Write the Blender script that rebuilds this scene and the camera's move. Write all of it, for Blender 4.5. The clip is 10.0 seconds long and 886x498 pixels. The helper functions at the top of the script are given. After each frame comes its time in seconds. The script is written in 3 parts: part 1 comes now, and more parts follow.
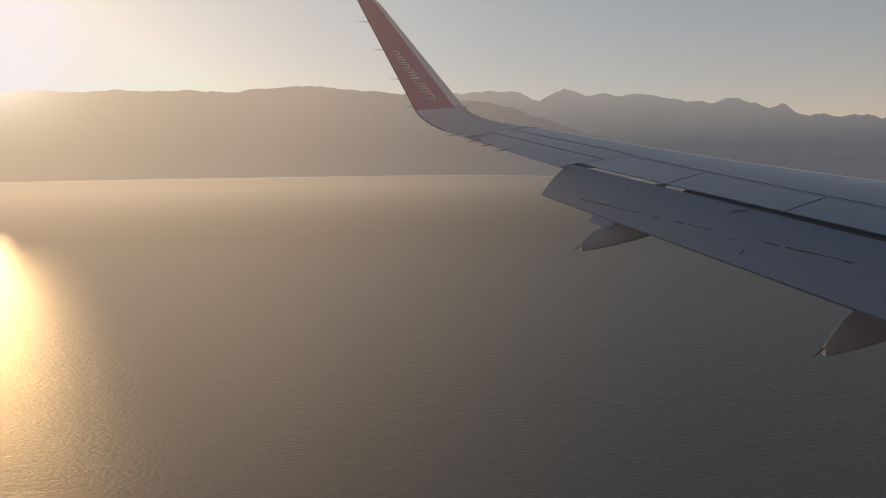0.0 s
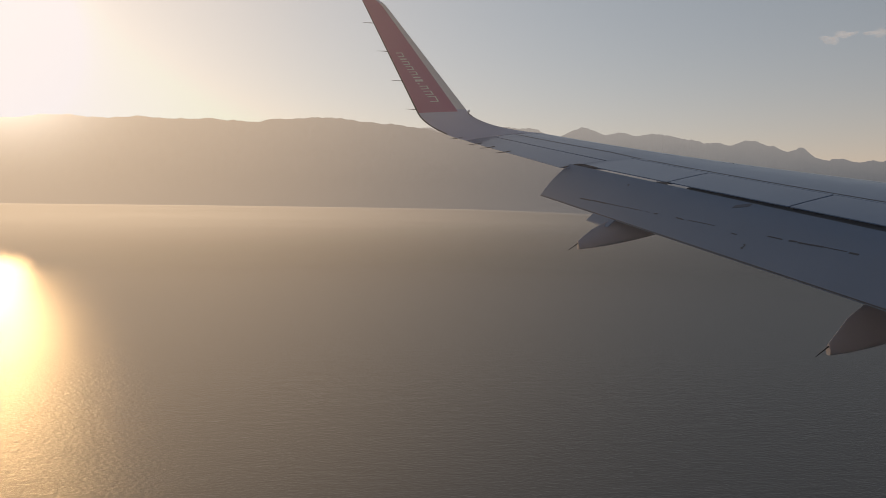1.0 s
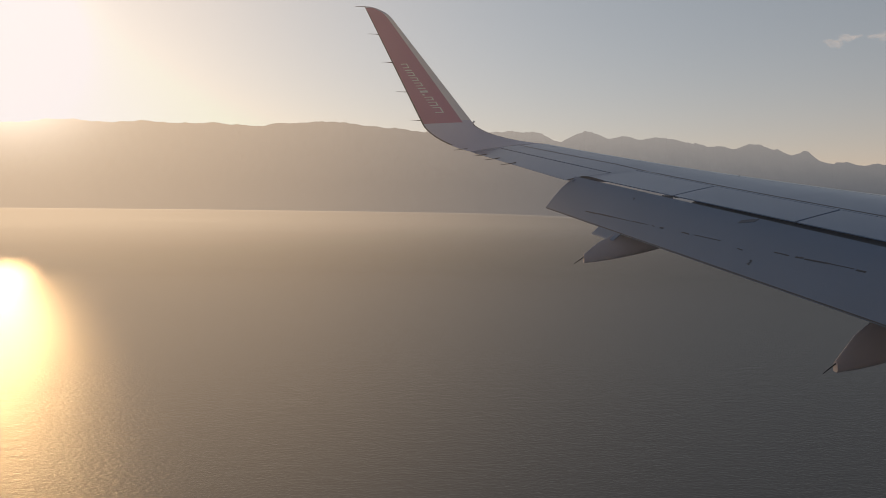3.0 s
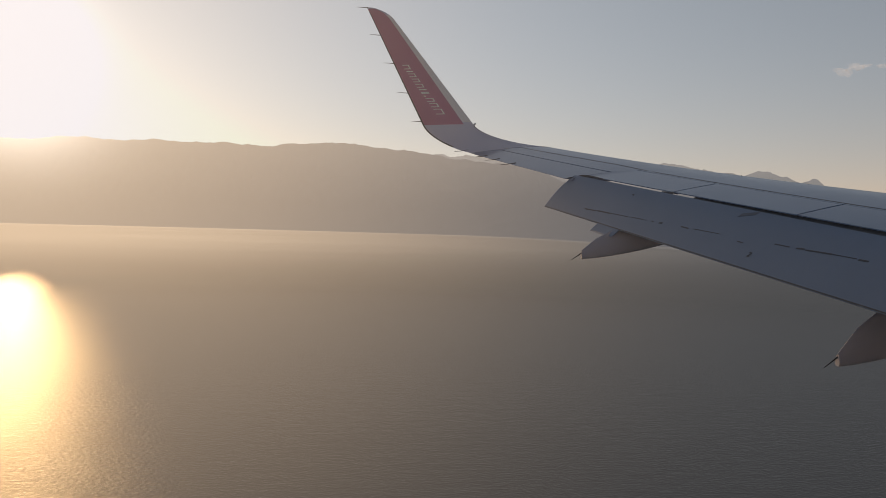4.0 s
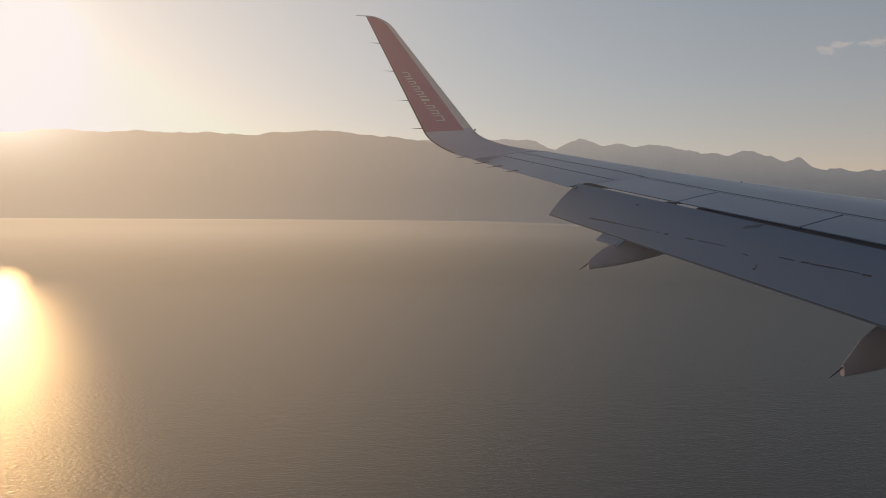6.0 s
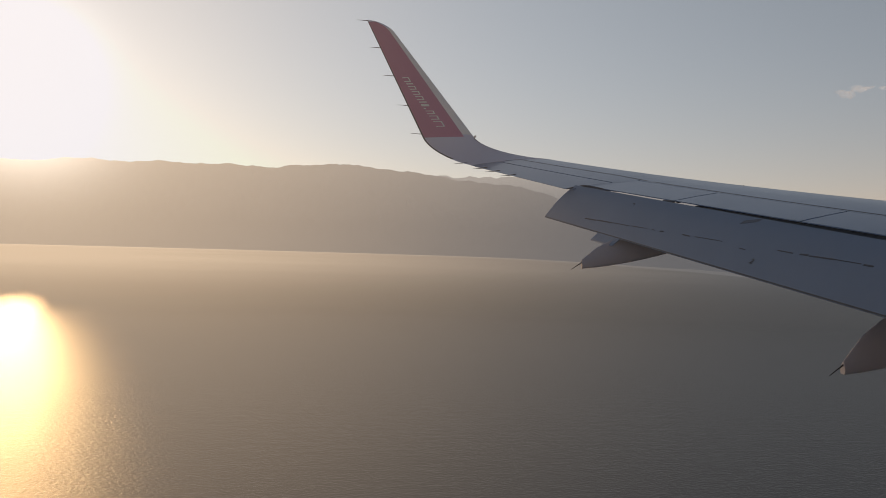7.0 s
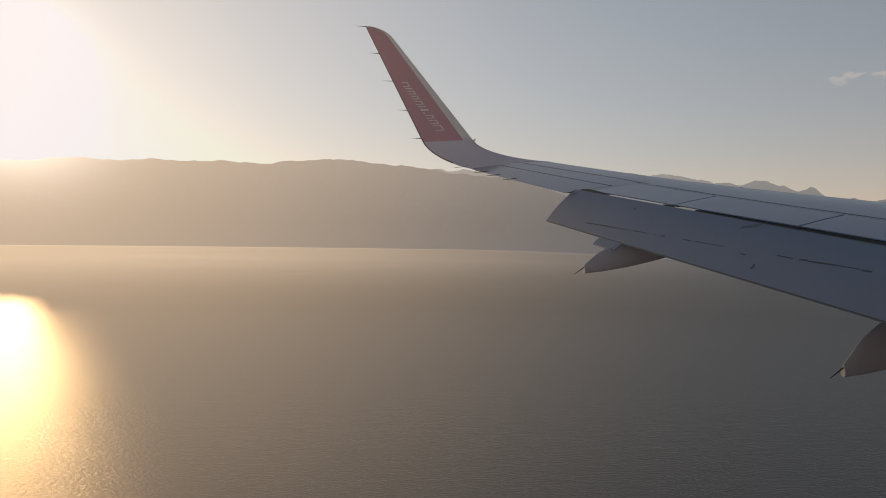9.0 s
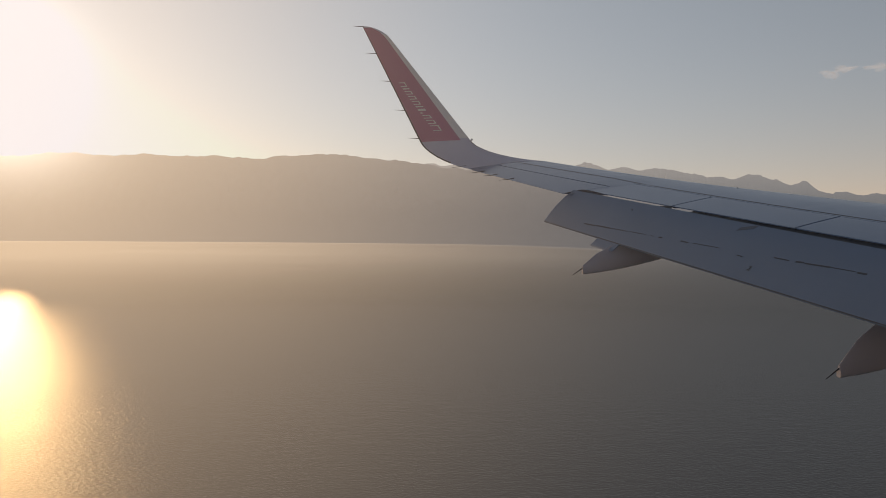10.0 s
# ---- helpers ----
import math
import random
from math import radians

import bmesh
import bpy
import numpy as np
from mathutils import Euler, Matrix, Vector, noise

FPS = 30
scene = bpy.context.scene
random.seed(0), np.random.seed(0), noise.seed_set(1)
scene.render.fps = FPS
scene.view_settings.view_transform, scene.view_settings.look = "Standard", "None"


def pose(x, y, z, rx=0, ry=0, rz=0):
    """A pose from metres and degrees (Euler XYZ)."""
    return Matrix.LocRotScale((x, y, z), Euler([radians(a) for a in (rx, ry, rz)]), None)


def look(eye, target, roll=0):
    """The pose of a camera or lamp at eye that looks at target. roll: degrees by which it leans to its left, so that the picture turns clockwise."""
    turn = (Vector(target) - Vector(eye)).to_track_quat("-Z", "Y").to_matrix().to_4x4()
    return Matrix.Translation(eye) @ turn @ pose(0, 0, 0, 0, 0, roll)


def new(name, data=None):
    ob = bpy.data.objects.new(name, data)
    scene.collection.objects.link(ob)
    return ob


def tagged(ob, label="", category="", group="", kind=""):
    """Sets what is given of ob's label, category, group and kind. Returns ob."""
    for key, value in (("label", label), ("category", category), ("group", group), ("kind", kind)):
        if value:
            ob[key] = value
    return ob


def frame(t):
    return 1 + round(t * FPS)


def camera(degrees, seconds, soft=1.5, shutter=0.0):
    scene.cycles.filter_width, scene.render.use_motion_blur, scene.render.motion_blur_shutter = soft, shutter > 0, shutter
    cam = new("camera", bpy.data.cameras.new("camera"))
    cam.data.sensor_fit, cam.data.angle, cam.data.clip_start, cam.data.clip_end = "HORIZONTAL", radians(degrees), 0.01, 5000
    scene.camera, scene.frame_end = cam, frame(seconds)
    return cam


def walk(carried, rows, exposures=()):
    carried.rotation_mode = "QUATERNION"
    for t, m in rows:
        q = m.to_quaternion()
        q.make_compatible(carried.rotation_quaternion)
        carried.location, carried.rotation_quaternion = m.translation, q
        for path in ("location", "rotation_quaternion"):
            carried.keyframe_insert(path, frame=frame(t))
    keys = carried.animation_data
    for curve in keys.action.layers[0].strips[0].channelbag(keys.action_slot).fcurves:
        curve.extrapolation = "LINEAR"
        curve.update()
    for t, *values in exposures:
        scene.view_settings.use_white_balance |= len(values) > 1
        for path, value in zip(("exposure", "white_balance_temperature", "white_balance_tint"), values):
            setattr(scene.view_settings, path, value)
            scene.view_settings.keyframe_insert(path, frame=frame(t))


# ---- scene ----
# ---- camera and its way ----
# Aircraft axes: x ahead, y out along the port wing, z up. BANK sets the banked, nose-up aircraft over the level sea (z = 0).
BANK = Matrix.Translation((0, 0, 48)) @ Vector((0.06185, 0.11575, 0.99135)).rotation_difference(Vector((0, 0, 1))).to_matrix().to_4x4()
cam = camera(58.0, 10.0, soft=0.7)
ROWS = [
    (0.0, -6.489, 0.994, 3.074, 76.51, 3.01, -11.64),
    (0.5, -6.301, 1.103, 2.698, 77.75, 2.13, -10.81),
    (1.0, -6.157, 1.188, 2.426, 78.99, 1.51, -10.27),
    (1.5, -6.166, 1.188, 2.411, 79.38, 1.62, -10.21),
    (2.0, -6.225, 1.157, 2.520, 79.11, 1.82, -10.47),
    (2.5, -6.231, 1.157, 2.608, 79.18, 2.27, -10.43),
    (2.7, -6.226, 1.165, 2.610, 79.10, 2.09, -10.34),
    (3.8, -5.996, 1.326, 2.215, 80.60, 0.73, -9.29),
    (4.0, -5.995, 1.308, 2.140, 80.89, 0.83, -9.34),
    (4.5, -5.991, 1.286, 2.113, 80.72, 1.50, -9.81),
    (5.0, -6.265, 1.159, 2.526, 79.96, 2.38, -10.93),
    (5.5, -6.446, 1.083, 2.819, 79.30, 2.84, -11.25),
    (5.7, -6.440, 1.102, 2.764, 79.34, 2.54, -11.09),
    (6.8, -5.901, 1.425, 1.991, 82.21, 0.75, -8.92),
    (7.0, -5.907, 1.409, 1.958, 82.41, 0.82, -9.07),
    (7.5, -5.939, 1.350, 1.997, 82.61, 1.18, -9.14),
    (8.0, -5.965, 1.338, 2.026, 82.65, 1.54, -9.33),
    (8.5, -5.996, 1.314, 2.093, 82.43, 1.83, -9.38),
    (9.0, -6.051, 1.294, 2.174, 81.92, 1.77, -9.55),
    (9.5, -6.093, 1.264, 2.225, 81.67, 1.75, -9.75),
    (10.0, -6.137, 1.236, 2.283, 81.52, 1.89, -10.02),
]
walk(cam, [(t, BANK @ pose(x, y, z, rx, ry, rz)) for t, x, y, z, rx, ry, rz in ROWS],
     exposures=[(0.0, -0.06, 6500, 13), (1.5, 0.0, 6500, 13), (5.0, 0.0, 6500, 13), (5.5, -0.04, 6500, 13), (7.0, 0.0, 6500, 13), (10.0, -0.02, 6500, 13)])

# ---- light ----
SUN_AZ, SUN_EL = radians(-18.9), radians(10.3)
SUN_DIR = Vector((math.sin(SUN_AZ) * math.cos(SUN_EL), math.cos(SUN_AZ) * math.cos(SUN_EL), math.sin(SUN_EL)))
EYE = Vector((-6.1, 1.25, 50.2))


class Nodes:
    """Short-hand for building a node tree."""

    def __init__(self, tree):
        self.tree = tree
        tree.nodes.clear()

    def add(self, kind, **inputs):
        node = self.tree.nodes.new(kind)
        self.fill(node, inputs)
        return node

    def fill(self, node, inputs):
        for key, value in inputs.items():
            self.put(node, int(key[1:]) if key[0] == "i" and key[1:].isdigit() else key.replace("_", " "), value)

    def put(self, node, key, value):
        socket = node.inputs[key]
        if isinstance(value, bpy.types.NodeSocket):
            self.tree.links.new(value, socket)
        else:
            socket.default_value = value

    def math(self, op, a, b=0.0, c=0.0, clamp=False):
        node = self.add("ShaderNodeMath", i0=a, i1=b, i2=c)
        node.operation, node.use_clamp = op, clamp
        return node.outputs[0]

    def vec(self, op, a, b=(0, 0, 0)):
        node = self.add("ShaderNodeVectorMath", i0=a, i1=b)
        node.operation = op
        return node.outputs["Value" if op in ("DOT_PRODUCT", "LENGTH") else "Vector"]

    def scaled(self, a, k):
        node = self.add("ShaderNodeVectorMath", i0=a)
        node.operation = "SCALE"
        self.put(node, "Scale", k)
        return node.outputs["Vector"]

    def mix(self, fac, a, b):
        node = self.add("ShaderNodeMix")
        node.data_type = "RGBA"
        self.put(node, 0, fac)
        self.put(node, 6, a)
        self.put(node, 7, b)
        return node.outputs[2]

    def noise(self, vector, scale, detail=4.0, rough=0.55):
        node = self.add("ShaderNodeTexNoise", Vector=vector, Scale=scale, Detail=detail, Roughness=rough)
        return node.outputs[0]

    def ramp(self, fac, stops):
        node = self.add("ShaderNodeValToRGB", Fac=fac)
        els = node.color_ramp.elements
        while len(els) < len(stops):
            els.new(0.5)
        for e, (p, c) in zip(els, stops):
            e.position, e.color = p, (*c, 1)
        return node.outputs[0]

    def sunward(self, direction, power):
        """Forward scatter: a smooth glow round the sun's direction."""
        d = self.math("MAXIMUM", self.vec("DOT_PRODUCT", direction, tuple(SUN_DIR)), 0.0)
        return self.math("POWER", d, power)


def rgba(r, g, b):
    return (r, g, b, 1)


world = bpy.data.worlds.new("hazy_sky")
scene.world = world
world.use_nodes = True
n = Nodes(world.node_tree)
sky = n.add("ShaderNodeTexSky")
sky.sky_type, sky.sun_disc, sky.sun_elevation, sky.sun_rotation = "NISHITA", False, SUN_EL, SUN_AZ
sky.air_density, sky.dust_density, sky.ozone_density, sky.altitude = 1.0, 0.45, 1.8, 50.0
way = n.vec("NORMALIZE", n.add("ShaderNodeTexCoord").outputs["Generated"])
# the sun's bright aureole in thick haze
level = n.math("SUBTRACT", 1.0, n.math("ABSOLUTE", n.add("ShaderNodeSeparateXYZ", Vector=way).outputs[2]))
haze = n.vec("ADD", n.scaled((0.232, 0.255, 0.275), n.math("POWER", level, 1.35)), n.scaled((0.225, 0.213, 0.19), n.sunward(way, 2.2)))
wide = n.scaled((0.02, 0.028, 0.04), n.sunward(way, 6.0))
near = n.scaled((0.0, 0.02, 0.05), n.sunward(way, 100.0))
core = n.scaled((0.6, 0.6, 0.62), n.sunward(way, 520.0))
low = n.vec("SUBTRACT", n.scaled((0.29, 0.12, 0.025), n.math("POWER", level, 12.0)), n.scaled((0.035, 0.05, 0.06), n.math("POWER", level, 8.0)))
glow = n.vec("ADD", n.vec("ADD", n.vec("ADD", haze, low), wide), n.vec("ADD", near, core))
total = n.vec("MINIMUM", n.vec("ADD", n.scaled(sky.outputs[0], 0.030), glow), (0.85, 0.87, 0.91))
bg = n.add("ShaderNodeBackground", Color=total, Strength=1.0)
n.add("ShaderNodeOutputWorld", Surface=bg.outputs[0])

sun = new("sun", bpy.data.lights.new("sun", "SUN"))
sun.data.energy, sun.data.angle, sun.data.color = 1.55, radians(3.0), (1.0, 0.61, 0.25)
sun.matrix_world = look((0, 0, 200), Vector((0, 0, 200)) - SUN_DIR)


# ---- materials ----
def material(name):
    m = bpy.data.materials.new(name)
    m.use_nodes = True
    return m, Nodes(m.node_tree)


def paint(name, color, rough=0.38, dirt=0.18, metal=0.0, streak=True, coat=0.0):
    """Aircraft paint: faint mottling, streaks along the airflow and fine orange peel."""
    m, n = material(name)
    place = n.add("ShaderNodeTexCoord").outputs["Object"]
    large = n.noise(place, 0.9, 5.0)
    flow = n.noise(n.vec("MULTIPLY", place, (0.6, 7.0, 3.0)), 1.6, 5.0, 0.65)
    grime = n.math("MULTIPLY", n.math("ADD", n.math("MULTIPLY", large, 0.5), n.math("MULTIPLY", flow, 0.5 if streak else 0.1)), dirt)
    dark = tuple(c * 0.45 for c in color)
    base = n.mix(grime, rgba(*color), rgba(*dark))
    gloss = n.math("MULTIPLY_ADD", flow, 0.1, rough - 0.05)
    gloss = n.math("ADD", gloss, n.math("MULTIPLY", grime, 0.25))
    bump = n.add("ShaderNodeBump", Strength=0.03, Distance=0.001, Height=large).outputs[0]
    b = n.add("ShaderNodeBsdfPrincipled", Base_Color=base, Roughness=gloss, Metallic=metal, Normal=bump,
              Coat_Weight=coat, Coat_Roughness=0.1, Coat_IOR=1.5)
    n.add("ShaderNodeOutputMaterial", Surface=b.outputs[0])
    return m


M_WING = paint("wing_paint", (0.185, 0.27, 0.44), 0.32, 0.45, coat=0.55)
M_FLAP = paint("flap_paint", (0.235, 0.31, 0.45), 0.42, 0.5)
M_FAIRING = paint("fairing_paint", (0.50, 0.485, 0.56), 0.5, 0.3)
M_WINGLET = paint("winglet_grey", (0.70, 0.70, 0.84), 0.40, 0.15, streak=False)
M_STRIP = paint("bare_metal_edge", (0.93, 0.92, 0.92), 0.34, 0.15)
# lighter copy of the wing paint, putting leading-edge sheen into the colour
M_SLAT = paint("slat_sheen_paint", (0.23, 0.315, 0.48), 0.34, 0.35, coat=0.45)
M_RED = paint("winglet_magenta", (0.57, 0.24, 0.385), 0.42, 0.15, streak=False)
M_LETTER = paint("white_lettering", (0.90, 0.88, 0.88), 0.45, 0.1)
M_SEAL = paint("dark_seal", (0.035, 0.037, 0.042), 0.6, 0.2)
# dark edge tone: worn blend edge, and shade lines painted on trailing edges
M_EDGE = paint("worn_and_shade_edge", (0.10, 0.105, 0.115), 0.5, 0.3)
M_MARK = paint("worn_marking", (0.10, 0.11, 0.125), 0.6, 0.3)
M_STAIN = paint("soot_stain", (0.17, 0.19, 0.24), 0.6, 0.3)
# dark tone that puts the flap cove's shade into the colour
M_COVE = paint("cove_shade_tone", (0.12, 0.13, 0.15), 0.6, 0.3)
M_HULL = paint("hull_paint", (0.72, 0.72, 0.72), 0.35, 0.1)


def water_material():
    m, n = material("sea_water")
    place = n.add("ShaderNodeNewGeometry").outputs["Position"]
    ripple = n.noise(n.vec("MULTIPLY", place, (0.7, 1.0, 1.0)), 1.3, 3.0, 0.6)
    chop = n.noise(n.vec("MULTIPLY", place, (0.5, 1.0, 1.0)), 0.35, 1.0, 0.5)
    calm = n.noise(n.vec("MULTIPLY", place, (0.3, 1.0, 1.0)), 0.006, 3.0, 0.5)
    height = n.math("ADD", n.math("MULTIPLY", ripple, 0.46), n.math("MULTIPLY", chop, 0.25))
    # the water lies calmer towards the sheltered far shore
    lee = n.math("POWER", n.math("MULTIPLY_ADD", n.vec("LENGTH", place), -1 / 700.0, 1.2, clamp=True), 1.5)
    strength = n.math("MULTIPLY", n.math("MULTIPLY_ADD", calm, 0.3, 0.35), n.math("MULTIPLY_ADD", lee, 0.88, 0.12))
    bump = n.add("ShaderNodeBump", Strength=strength, Distance=1.0, Height=height).outputs[0]
    gloss = n.add("ShaderNodeBsdfAnisotropic", Color=rgba(0.25, 0.25, 0.25), Roughness=n.math("MULTIPLY_ADD", calm, 0.03, 0.07), Normal=bump)
    gloss.distribution = "BECKMANN"
    near_by = n.add("ShaderNodeMapRange", Value=n.vec("LENGTH", place), From_Min=640.0, From_Max=190.0)
    near_by.interpolation_type = "SMOOTHSTEP"
    near_by = near_by.outputs[0]
    ruffled = n.add("ShaderNodeBsdfAnisotropic", Color=rgba(0.45, 0.45, 0.45), Roughness=0.38, Normal=bump)
    ruffled.distribution = "BECKMANN"
    gloss = n.add("ShaderNodeMixShader", Fac=near_by, i1=gloss.outputs[0], i2=ruffled.outputs[0])
    depth = n.add("ShaderNodeBsdfDiffuse", Color=rgba(0.08, 0.07, 0.06), Normal=bump)
    fresnel = n.add("ShaderNodeFresnel", IOR=1.2, Normal=bump).outputs[0]
    mix = n.add("ShaderNodeMixShader", Fac=fresnel, i1=depth.outputs[0], i2=gloss.outputs[0])
    n.add("ShaderNodeOutputMaterial", Surface=mix.outputs[0])
    return m


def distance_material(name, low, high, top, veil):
    """Distant hills with sunlit haze painted into their own emission, strongest towards the sun."""
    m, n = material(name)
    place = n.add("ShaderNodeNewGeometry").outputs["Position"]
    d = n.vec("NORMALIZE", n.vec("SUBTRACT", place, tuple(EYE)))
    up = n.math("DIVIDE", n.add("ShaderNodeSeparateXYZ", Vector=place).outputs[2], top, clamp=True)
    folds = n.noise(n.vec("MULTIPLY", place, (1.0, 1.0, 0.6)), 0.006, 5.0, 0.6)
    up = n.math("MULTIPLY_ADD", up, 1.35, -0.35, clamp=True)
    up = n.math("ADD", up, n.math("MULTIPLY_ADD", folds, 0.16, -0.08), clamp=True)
    # painted haze tone, paler with height
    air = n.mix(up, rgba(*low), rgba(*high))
    # sun glow and glare over the crest, emitted by the hill itself
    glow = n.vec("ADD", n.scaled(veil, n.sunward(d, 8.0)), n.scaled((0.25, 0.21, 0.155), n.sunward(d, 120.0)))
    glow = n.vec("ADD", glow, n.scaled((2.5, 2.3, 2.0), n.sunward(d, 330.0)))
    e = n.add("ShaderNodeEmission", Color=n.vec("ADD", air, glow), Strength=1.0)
    soil = n.add("ShaderNodeBsdfDiffuse", Color=n.ramp(folds, [(0.3, (0.03, 0.035, 0.02)), (0.7, (0.09, 0.08, 0.06))]))
    s = n.add("ShaderNodeAddShader")
    n.put(s, 0, e.outputs[0])
    n.put(s, 1, n.add("ShaderNodeMixShader", Fac=0.25, i1=n.add("ShaderNodeBsdfTransparent", Color=rgba(0, 0, 0)).outputs[0], i2=soil.outputs[0]).outputs[0])
    n.add("ShaderNodeOutputMaterial", Surface=s.outputs[0])
    return m


def haze_glow_material():
    """A sheet over the water whose emission paints sunlit haze, denser towards the shore."""
    m, n = material("far_haze_glow")
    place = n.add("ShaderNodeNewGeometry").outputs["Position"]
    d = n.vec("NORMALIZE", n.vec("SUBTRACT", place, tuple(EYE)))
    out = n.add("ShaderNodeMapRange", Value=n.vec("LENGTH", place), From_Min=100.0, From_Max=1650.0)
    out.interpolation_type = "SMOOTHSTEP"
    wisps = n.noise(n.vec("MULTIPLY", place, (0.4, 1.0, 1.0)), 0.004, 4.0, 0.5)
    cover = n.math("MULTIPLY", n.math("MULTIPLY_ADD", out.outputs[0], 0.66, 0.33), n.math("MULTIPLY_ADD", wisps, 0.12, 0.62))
    # haze colour that the sheet itself emits, brightest towards the sun
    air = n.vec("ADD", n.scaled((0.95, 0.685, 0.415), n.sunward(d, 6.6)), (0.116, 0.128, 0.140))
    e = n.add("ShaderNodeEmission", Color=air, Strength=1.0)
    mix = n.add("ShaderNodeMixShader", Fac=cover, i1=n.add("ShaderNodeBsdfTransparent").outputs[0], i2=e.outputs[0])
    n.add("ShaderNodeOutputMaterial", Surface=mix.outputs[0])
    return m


def pane_material():
    """Scuffed acrylic: clear, with a little of the light scattered forwards by fine scratches and smears."""
    m, n = material("window_acrylic")
    place = n.add("ShaderNodeTexCoord").outputs["Object"]
    smear = n.noise(n.vec("MULTIPLY", place, (1.0, 1.0, 0.45)), 5.0, 3.0, 0.5)
    # veil gradient put into the scatter: stronger aft, weaker ahead
    worn = n.add("ShaderNodeMapRange", Value=n.add("ShaderNodeSeparateXYZ", Vector=place).outputs[0], From_Min=-6.25, From_Max=-5.75, To_Min=1.2, To_Max=0.32)
    scatter = n.add("ShaderNodeBsdfRefraction", Color=rgba(1.0, 0.96, 0.93), Roughness=0.93, IOR=1.7)
    mix = n.add("ShaderNodeMixShader", Fac=n.math("MULTIPLY", worn.outputs[0], n.math("MULTIPLY_ADD", smear, 0.09, 0.082)), i1=n.add("ShaderNodeBsdfTransparent").outputs[0], i2=scatter.outputs[0])
    n.add("ShaderNodeOutputMaterial", Surface=mix.outputs[0])
    return m


M_PANE = pane_material()
M_WATER = water_material()
M_HAZE_GLOW = haze_glow_material()
M_NEAR = distance_material("near_hill_painted_haze", (0.116, 0.121, 0.130), (0.185, 0.182, 0.180), 420.0, (0.38, 0.275, 0.165))
M_FAR = distance_material("far_hill_painted_haze", (0.122, 0.129, 0.140), (0.325, 0.305, 0.28), 420.0, (0.22, 0.165, 0.11))


# ---- building helpers ----
def mesh_object(name, verts, faces, mat, smooth=True):
    me = bpy.data.meshes.new(name)
    me.from_pydata([tuple(v) for v in verts], [], faces)
    bm = bmesh.new()
    bm.from_mesh(me)
    bmesh.ops.recalc_face_normals(bm, faces=bm.faces[:])
    bm.to_mesh(me)
    bm.free()
    me.materials.append(mat)
    if smooth:
        me.shade_smooth()
        me.set_sharp_from_angle(angle=radians(38))
    return new(name, me)


def part(name, verts, faces, mat, parent, label="", smooth=True):
    ob = mesh_object(name, verts, faces, mat, smooth)
    ob.parent = parent
    return tagged(ob, label) if label else ob


def thing(name, label, category, kind=""):
    ob = new(name)
    ob.matrix_world = BANK
    return tagged(ob, label, category, kind=kind)


def loft(loops, cap=True):
    """Verts and faces of a skin through closed loops of equal length."""
    k, verts, faces = len(loops[0]), [], []
    for loop in loops:
        verts += [tuple(p) for p in loop]
    for i in range(len(loops) - 1):
        for j in range(k):
            a, b = i * k + j, i * k + (j + 1) % k
            faces.append((a, b, b + k, a + k))
    if cap:
        faces.append(tuple(range(k)))
        faces.append(tuple(range((len(loops) - 1) * k, len(loops) * k)))
    return verts, faces


def merged(*pieces):
    verts, faces = [], []
    for v, f in pieces:
        faces += [tuple(i + len(verts) for i in face) for face in f]
        verts += v
    return verts, faces


def rod(a, b, r0, r1, sides=8):
    a, b = Vector(a), Vector(b)
    q = (b - a).to_track_quat("Z", "Y")
    rings = []
    for p, r in ((a, r0), (b, r1)):
        rings.append([p + q @ Vector((r * math.cos(2 * math.pi * i / sides), r * math.sin(2 * math.pi * i / sides), 0)) for i in range(sides)])
    return loft(rings)


def lerp(a, b, t):
    return a + (b - a) * t


def stations(a, b, step):
    k = max(2, int(round((b - a) / step)) + 1)
    return [lerp(a, b, i / (k - 1)) for i in range(k)]


# ---- sea and distant hills ----
def disc(radii, z, k=96):
    """A flat ring for the water or the glowing haze sheet, round the origin."""
    verts, faces = [], []
    for r in radii:
        verts += [(r * math.cos(2 * math.pi * i / k), r * math.sin(2 * math.pi * i / k), z) for i in range(k)]
    for j in range(len(radii) - 1):
        for i in range(k):
            p, q = j * k + i, j * k + (i + 1) % k
            faces.append((p, p + k, q + k, q))
    return verts, faces


def sea():
    verts, faces = disc([1.0] + [30.0 * 1.28 ** i for i in range(29)], 0)
    ob = mesh_object("water", verts, [tuple(range(96))] + faces, M_WATER, smooth=False)
    tagged(ob, "calm rippled sea with low sun glitter under haze", "sea", kind="structure")
    # emissive sheet added above the sea to brighten it as haze would
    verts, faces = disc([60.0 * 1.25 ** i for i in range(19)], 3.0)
    ob = mesh_object("backdrop_haze_glow", verts, faces, M_HAZE_GLOW, smooth=False)
    tagged(ob, "thin glowing sheet that paints haze light over the water", "haze", kind="structure")


def bumps(az, table):
    return sum(h * math.exp(-((az - c) / w) ** 2) for c, w, h in table)


